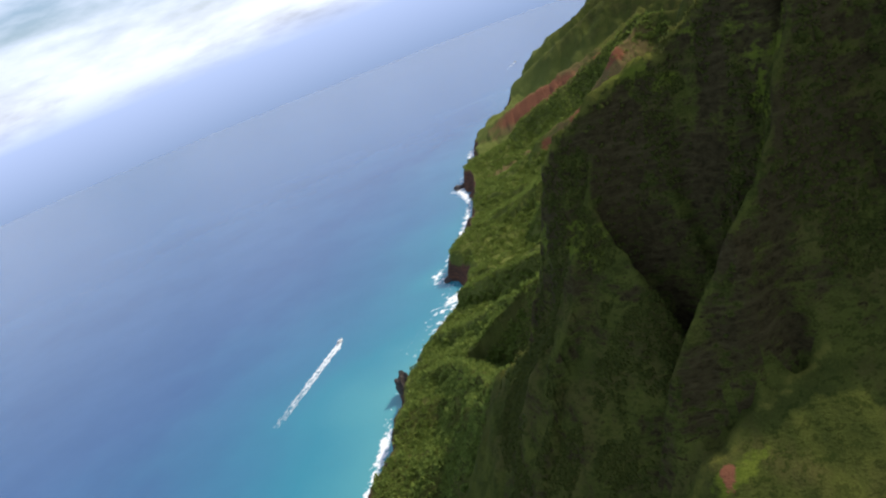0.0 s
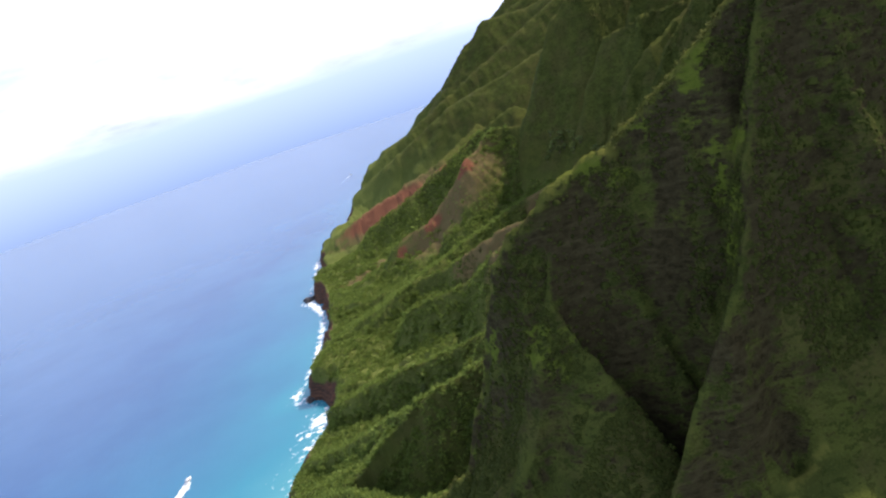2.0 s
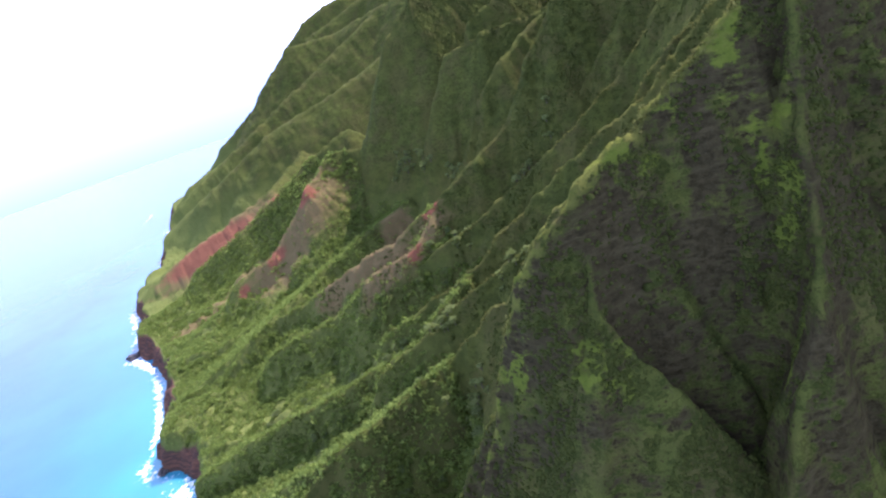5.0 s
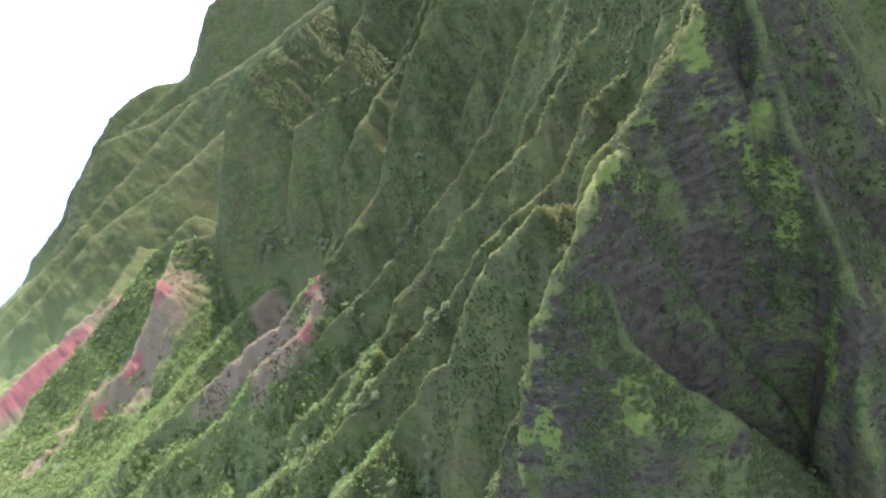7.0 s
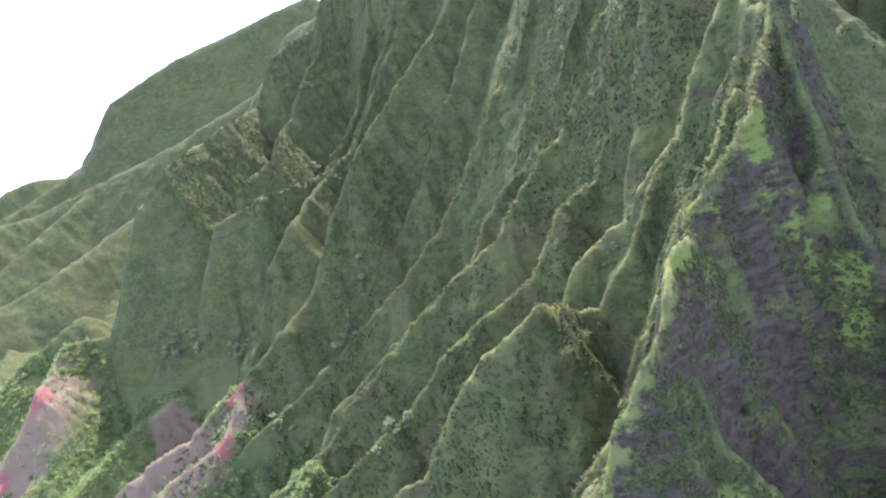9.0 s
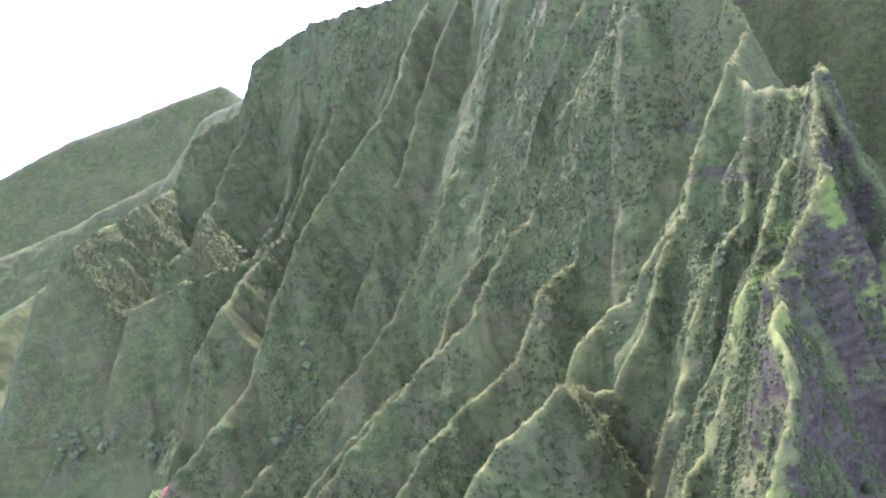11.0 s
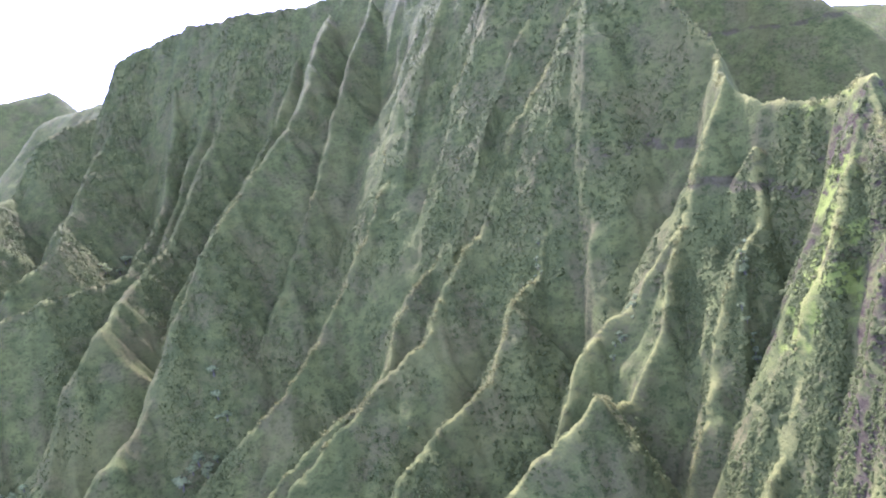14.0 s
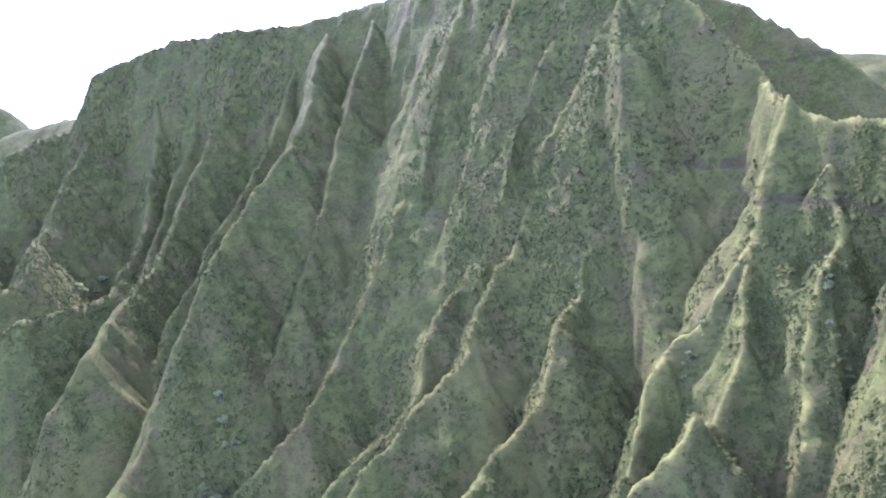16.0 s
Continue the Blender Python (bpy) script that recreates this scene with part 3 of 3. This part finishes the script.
def clumps(name, centres, sizes, squash, shards, mat):
    """Many leafy clumps, each a loose bunch of small leaf sprays, joined into one mesh."""
    n = len(centres)
    way = rng.normal(size=(n, shards, 3))
    way[..., 2] = np.abs(way[..., 2]) - 0.25
    way /= np.linalg.norm(way, axis=2, keepdims=True)
    mid = way * rng.uniform(0.45, 1.0, (n, shards, 1)) * np.array([1, 1, squash])
    tips = mid[:, :, None, :] + rng.normal(size=(n, shards, 3, 3)) * 0.34 * math.sqrt(14 / shards)
    co = tips * (sizes[:, None, None, None] * rng.uniform(0.8, 1.2, (n, 1, 1, 3))) + centres[:, None, None, :]
    count = n * shards
    me = bpy.data.meshes.new(name)
    me.vertices.add(3 * count)
    me.vertices.foreach_set("co", co.astype(np.float32).ravel())
    me.loops.add(3 * count)
    me.loops.foreach_set("vertex_index", np.arange(3 * count, dtype=np.int32))
    me.polygons.add(count)
    me.polygons.foreach_set("loop_start", np.arange(0, 3 * count, 3, dtype=np.int32))
    me.update(calc_edges=True)
    me.materials.append(mat)
    return new(name, me)


def mounds(name, centres, sizes, mat):
    """Many rounded low bushes, each an uneven dome, joined into one mesh."""
    n, seg = len(centres), 5
    turn = rng.uniform(0, 6.28, (n, 1)) + np.arange(seg) * 2 * math.pi / seg
    co = np.zeros((n, 2 * seg + 1, 3))
    for k, (wide, tall) in enumerate(((1.05, -0.5), (0.85, 0.2))):
        girth = wide * rng.uniform(0.75, 1.2, (n, seg))
        co[:, k * seg:(k + 1) * seg] = np.stack([girth * np.cos(turn), girth * np.sin(turn), tall + rng.uniform(-0.14, 0.14, (n, seg))], 2)
    co[:, -1] = np.stack([rng.uniform(-0.2, 0.2, n), rng.uniform(-0.2, 0.2, n), rng.uniform(0.45, 0.65, n)], 1)
    co = co * sizes[:, None, None] + centres[:, None, :]
    ring, nxt = np.arange(seg), (np.arange(seg) + 1) % seg
    quads = np.stack([ring, nxt, nxt + seg, ring + seg], 1).ravel()
    tris = np.stack([ring + seg, nxt + seg, np.full(seg, 2 * seg)], 1).ravel()
    one = np.concatenate([quads, tris])
    loops = (one[None] + (2 * seg + 1) * np.arange(n)[:, None]).ravel()
    starts = np.concatenate([np.arange(seg) * 4, 4 * seg + np.arange(seg) * 3])
    me = bpy.data.meshes.new(name)
    me.vertices.add(n * (2 * seg + 1))
    me.vertices.foreach_set("co", co.astype(np.float32).ravel())
    me.loops.add(len(loops))
    me.loops.foreach_set("vertex_index", loops.astype(np.int32))
    me.polygons.add(2 * seg * n)
    me.polygons.foreach_set("loop_start", (starts[None] + len(one) * np.arange(n)[:, None]).ravel().astype(np.int32))
    me.polygons.foreach_set("use_smooth", np.ones(2 * seg * n, bool))
    me.update(calc_edges=True)
    me.materials.append(mat)
    return new(name, me)


def scatter(count, x0, x1, y0, y1):
    x, y = rng.uniform(x0, x1, count), rng.uniform(y0, y1, count)
    h, own, inland, near = survey(x, y)
    return x, y, h, own, inland, near


# scrub that clings to the fin and the fluted wall
x, y, h, own, inland, near = scatter(80000, -60, 470, 255, 820)
patchy = fractal(x, y, 38, 3, 101) + 0.5 * value_noise(x / 9, y / 9, 103)
ok = (h > 60) & (own >= 0) & (patchy > 0.1) & (near > 1.5)
r = rng.uniform(0.5, 1.2, ok.sum()) * (1 + 1.2 * (rng.random(ok.sum()) > 0.95))
scrub = mounds("scrub", np.stack([x[ok], y[ok], h[ok] + 0.1 * r], 1), r, SCRUB)
tagged(scrub, "dark green scrub clinging to the cliff faces", "scrub", kind="stuff")

x, y, h, own, inland, near = scatter(42000, 120, 680, 400, 1050)
thick = fractal(x, y, 45, 3, 131)
ok = (h > 90) & (own >= 0) & (thick > 0.0) & (near > 3)
r = rng.uniform(0.7, 1.7, ok.sum())
upper = mounds("cliff_bushes", np.stack([x[ok], y[ok], h[ok] + 0.1 * r], 1), r, SCRUB)
tagged(upper, "olive green bushes on the fluted wall", "bushes", kind="stuff")

x, y, h, own, inland, near = scatter(60000, -60, 235, 262, 400)
patchy = fractal(x, y, 24, 3, 151) + 0.6 * value_noise(x / 7, y / 7, 153)
ok = (h > 120) & (own >= 0) & (patchy > 0.05) & (near > 2.5)
r = rng.uniform(0.35, 0.95, ok.sum()) * (1 + 0.9 * (rng.random(ok.sum()) > 0.93))
low_scrub = mounds("fin_scrub", np.stack([x[ok], y[ok], h[ok] + 0.1 * r], 1), r, SCRUB)
tagged(low_scrub, "dark low scrub rooted in the basalt fin", "scrub", kind="stuff")

x, y, h, own, inland, near = scatter(30000, 480, 1000, 820, 1420)
ok = (h > 90) & (own >= 0) & (fractal(x, y, 60, 3, 161) > -0.5)
r = rng.uniform(0.9, 2.0, ok.sum())
high_bushes = mounds("cliff_bushes", np.stack([x[ok], y[ok], h[ok] + 0.1 * r], 1), r, SCRUB)
tagged(high_bushes, "olive bushes below the cloudy bluff", "bushes", kind="stuff")

# shrubs along the crests, which break their line
x, y, h, own, inland, near = scatter(120000, -60, 560, 300, 820)
ok = (own >= 0) & (near < 2.2) & (h > 80) & ~np.isin(own, STEEP) & (fractal(x, y, 18, 3, 141) > 0.15)
r = rng.uniform(0.5, 1.6, ok.sum())
rim = clumps("crest_shrubs", np.stack([x[ok], y[ok], h[ok] + 0.2 * r], 1), r, 0.9, 12, RIM)
tagged(rim, "yellow-green shrubs along the knife-edged crests", "shrubs", kind="stuff")

# bushes and woods of the terrace, thickest in the gullies
x, y, h, own, inland, near = scatter(70000, -235, 340, 430, 1560)
low = (own < 0) | np.isin(own, [i for i, r_ in enumerate(RIDGES) if r_[0] == "terrace_rib"]) | (h < 145)
side = sum(lie(x + a, y + b) for a, b in ((14, 0), (-14, 0), (0, 14), (0, -14))) - 4 * lie(x, y)
wooded = low & (inland > 19) & (h > 12)
bald = np.maximum.reduce([spot(*((*p, 0.0)[:5]), (x, y)) for p in RED_SOIL + DRY_SOIL])
wooded &= (bald + 0.3 * fractal(x, y, 22, 3, 171) < 0.42) | (rng.random(len(x)) < 0.12)
bushy = wooded & (fractal(x, y, 60, 3, 111) + 0.4 * value_noise(x / 9, y / 9, 113) > -0.95)
r = rng.uniform(1.1, 2.6, bushy.sum()) * (1 + 0.7 * (rng.random(bushy.sum()) > 0.85))
bushes = clumps("bushes", np.stack([x[bushy], y[bushy], h[bushy] + 0.6 * r], 1), r, 1.0, 14, WOODS)
tagged(bushes, "fresh green bushes over the coastal terrace", "bushes", kind="stuff")
trees = wooded & (side > 6) & (fractal(x, y, 90, 3, 121) > -0.5)
tx, ty, th = x[trees], y[trees], h[trees]
size = rng.uniform(2.2, 4.6, len(tx))
crown = np.concatenate([np.stack([tx + size * rng.uniform(-0.7, 0.7, len(tx)), ty + size * rng.uniform(-0.7, 0.7, len(tx)), th + size * rng.uniform(0.5, 1.1, len(tx))], 1) for _ in range(3)])
woods = clumps("woods", crown, np.tile(size, 3) * rng.uniform(0.55, 0.8, 3 * len(tx)), 0.85, 14, WOODS)
tagged(woods, "low green woods filling the gullies", "woods", kind="stuff")


def part(name, bm, mat, parent, label=""):
    me = bpy.data.meshes.new(name)
    bm.to_mesh(me)
    bm.free()
    me.materials.append(mat)
    for p in me.polygons:
        p.use_smooth = True
    ob = new(name, me)
    ob.parent = parent
    return tagged(ob, label)


def tree(seed, leaves, label, group):
    """A broad tree: tapered leaning trunk with two limbs, and a crown of uneven clumps with gaps."""
    rnd = random.Random(seed)
    base = new("tree")
    bm = bmesh.new()

    def limb(a, b, ra, rb):
        axis = Vector(b) - Vector(a)
        m = Matrix.Translation((Vector(a) + Vector(b)) / 2) @ axis.to_track_quat("Z", "Y").to_matrix().to_4x4()
        bmesh.ops.create_cone(bm, segments=7, radius1=ra, radius2=rb, depth=axis.length, matrix=m)

    top = (rnd.uniform(-0.8, 0.8), rnd.uniform(-0.8, 0.8), 3.4)
    limb((0, 0, -1.0), top, 0.42, 0.26)
    for _ in range(3):
        limb(top, (rnd.uniform(-2.6, 2.6), rnd.uniform(-2.6, 2.6), rnd.uniform(4.8, 6.2)), 0.22, 0.08)
    part("trunk", bm, BARK, base)
    bm = bmesh.new()
    for _ in range(13):
        a, d = rnd.uniform(0, 6.28), 3.6 * math.sqrt(rnd.random())
        c, wide = Vector((d * math.cos(a), d * math.sin(a), 6.6 - 0.16 * d * d + rnd.uniform(-0.8, 0.8))), rnd.uniform(1.0, 1.8)
        for _ in range(46):
            way = Vector((rnd.gauss(0, 1), rnd.gauss(0, 1), rnd.gauss(0.2, 0.8))).normalized()
            spray = c + wide * Vector((way.x, way.y, 0.75 * way.z)) * rnd.uniform(0.6, 1.0)
            bm.faces.new([bm.verts.new(spray + Vector([rnd.gauss(0, 0.34) for _ in range(3)])) for _ in range(3)])
    part("crown", bm, leaves, base)
    return tagged(base, label, "tree", group=group)


kinds = [tree(s, CROWN, "broad green tree in a terrace gully", "terrace trees") for s in (1, 2, 3, 4)]
pick = np.nonzero(trees & (y > 490) & (y < 930) & (x > -40) & (x < 300))[0][:170]
for n, i in enumerate(pick):
    m = pose(x[i], y[i], h[i] - 0.3, 0, 0, rng.uniform(0, 360)) @ Matrix.Diagonal((*(3 * [rng.uniform(0.8, 1.4)]), 1))
    if n < 4:
        kinds[n].matrix_basis = m
    else:
        made = copy_thing(kinds[n % 4], m)
        made.matrix_basis = m

# groves of pale trees in the ravines at the foot of the wall, and dark ones on the nearest spur
pale = [tree(s, PALE, "pale silvery green tree in a ravine", "ravine trees") for s in (11, 12, 13)]
dusky = [tree(s, CROWN, "small dark tree on a steep grassy spur", "spur trees") for s in (21, 22)]
GROVES = [(pale, 30, 9, 1.2, [(388, 788), (368, 776), (347, 790), (325, 808), (290, 806), (262, 816), (240, 821)]), (pale, 26, 12, 1.4, [(361, 1190), (378, 1150), (386, 1090), (388, 1010)]),
          (pale, 14, 9, 1.0, [(130, 650), (112, 664), (104, 690)]), (pale, 14, 8, 0.95, [(84, 538), (74, 560), (54, 570)]), (pale, 7, 7, 1.3, [(657, 1077), (684, 1074), (709, 1075)]),
          (pale, 10, 6, 0.9, [(180, 594), (166, 604), (148, 630)]), (dusky, 7, 3, 0.5, [(213, 364), (207, 368), (203, 370)]), (dusky, 6, 3, 0.5, [(194, 372), (187, 372), (183, 374)]),
          (dusky, 12, 5, 0.45, [(247, 420), (238, 428), (228, 440)]), (dusky, 10, 4, 0.45, [(367, 474), (351, 482), (340, 490)])]
used = set()
for kin, count, spread, grown, line in GROVES:
    line = np.array(line, float)
    for n in range(count):
        u = rng.uniform(0, len(line) - 1)
        px, py = [np.interp(u, range(len(line)), line[:, c]) + rng.normal(0, spread * 0.55) for c in (0, 1)]
        m = pose(px, py, float(lie(np.array([px]), np.array([py]))[0]) - 0.2, 0, 0, rng.uniform(0, 360)) @ Matrix.Diagonal((*(3 * [grown * rng.uniform(0.7, 1.25)]), 1))
        kin_tree = kin[n % len(kin)]
        if kin_tree.name in used:
            copy_thing(kin_tree, m).matrix_basis = m
        else:
            kin_tree.matrix_basis = m
            used.add(kin_tree.name)

# ---- rocks in the surf ----
def sea_rock(x, y, wide, tall, seed, label):
    rnd = random.Random(seed)
    bm = bmesh.new()
    bmesh.ops.create_icosphere(bm, subdivisions=4, radius=1.0)
    for v in bm.verts:
        n = noise.fractal(v.co * 1.6 + Vector((seed * 3.1, 0, 0)), 1.0, 2.0, 5)
        v.co *= 1 + 0.38 * n
        v.co.z = v.co.z * (0.9 + 0.3 * noise.noise(v.co * 3))
        v.co = Vector((v.co.x * wide * 0.5, v.co.y * wide * rnd.uniform(0.495, 0.505), v.co.z * tall))
    me = bpy.data.meshes.new("sea_rock")
    bm.to_mesh(me)
    bm.free()
    me.materials.append(BASALT)
    ob = new("sea_rock", me)
    ob.location = (x, y, 0)
    tagged(ob, label, "rock", group="rocks off the shore")


sea_rock(-203, 716, 22, 30, 1, "tall dark sea stack at the cliff foot")
sea_rock(-197, 731, 16, 12, 2, "low dark rock washed by the surf")
sea_rock(-118, 1462, 26, 8, 3, "flat dark rocks awash off a point")
sea_rock(-126, 1470, 14, 5, 4, "small dark rock awash off a point")
sea_rock(-148, 1004, 16, 7, 5, "dark boulder below a brown sea cliff")

# ---- boats ----
def boat(x, y, heading, length, label):
    base = new("tour_boat")
    base.matrix_basis = pose(x, y, 0, 0, 0, heading)
    bm = bmesh.new()
    w, hgt = length * 0.16, length * 0.11
    rings = []
    for u, beam, rise in ((-0.5, 0.9, 0.0), (-0.2, 1.0, 0.0), (0.15, 0.95, 0.1), (0.38, 0.6, 0.3), (0.5, 0.05, 0.5)):
        rings.append([bm.verts.new((sx * w * beam * (1 if z else 0.6), u * length, -0.3 + (hgt * (1 + rise) if z else 0))) for sx, z in ((-1, 0), (-1, 1), (1, 1), (1, 0))])
    for a, b in zip(rings[:-1], rings[1:]):
        for i in range(4):
            bm.faces.new((a[i], a[(i + 1) % 4], b[(i + 1) % 4], b[i]))
    bm.faces.new(rings[0])
    bm.faces.new(rings[-1][::-1])
    bmesh.ops.recalc_face_normals(bm, faces=bm.faces)
    part("hull", bm, HULL, base)
    bm = bmesh.new()
    bmesh.ops.create_cube(bm, size=1.0, matrix=pose(0, -0.05 * length, hgt * 1.45) @ Matrix.Diagonal((w * 1.3, length * 0.4, hgt * 1.1, 1)))
    bmesh.ops.bevel(bm, geom=bm.edges[:], offset=0.25, segments=2, affect="EDGES")
    cabin = part("cabin", bm, GLASS, base, "dark glazed cabin")
    bm = bmesh.new()
    bmesh.ops.create_cube(bm, size=1.0, matrix=pose(0, -0.06 * length, hgt * 2.05) @ Matrix.Diagonal((w * 1.5, length * 0.46, 0.2, 1)))
    part("canopy", bm, HULL, cabin)
    tagged(base, label, "boat", group="boats on the sea")


def wake(x, y, heading, length, label, count):
    """Broken foam behind a boat: two bright edges that run together and thin out."""
    rnd = random.Random(count)
    bm = bmesh.new()
    for _ in range(count):
        u = rnd.random() ** 1.7
        half = length * (0.014 + 0.02 * u)
        s = rnd.choice((-1, 1)) * half * (1 - 0.55 * u) + rnd.gauss(0, 0.35 * half)
        r0 = rnd.uniform(0.4, 1.4) * (1.25 - 0.85 * u) * length / 190
        lift = 0.08 + 0.5 * rnd.random()
        ring = [bm.verts.new((s + r0 * rnd.uniform(0.6, 1.2) * math.cos(a), -u * length + 2.4 * r0 * rnd.uniform(0.6, 1.2) * math.sin(a), lift)) for a in (0, 1.05, 2.1, 3.14, 4.2, 5.25)]
        bm.faces.new(ring)
    me = bpy.data.meshes.new("wake")
    bm.to_mesh(me)
    bm.free()
    me.materials.append(FOAM)
    ob = new("wake", me)
    ob.matrix_basis = pose(x, y, 0, 0, 0, heading)
    tagged(ob, label, "wake", kind="stuff")


boat(-320, 912, -19.0, 17, "white tour boat speeding along the coast")
wake(-321, 906, -19.0, 182, "white foaming wake behind a boat", 900)
boat(146, 2860, -22.0, 17, "small white boat far off a headland")
wake(144, 2854, -22.0, 120, "short pale wake far off a headland", 300)
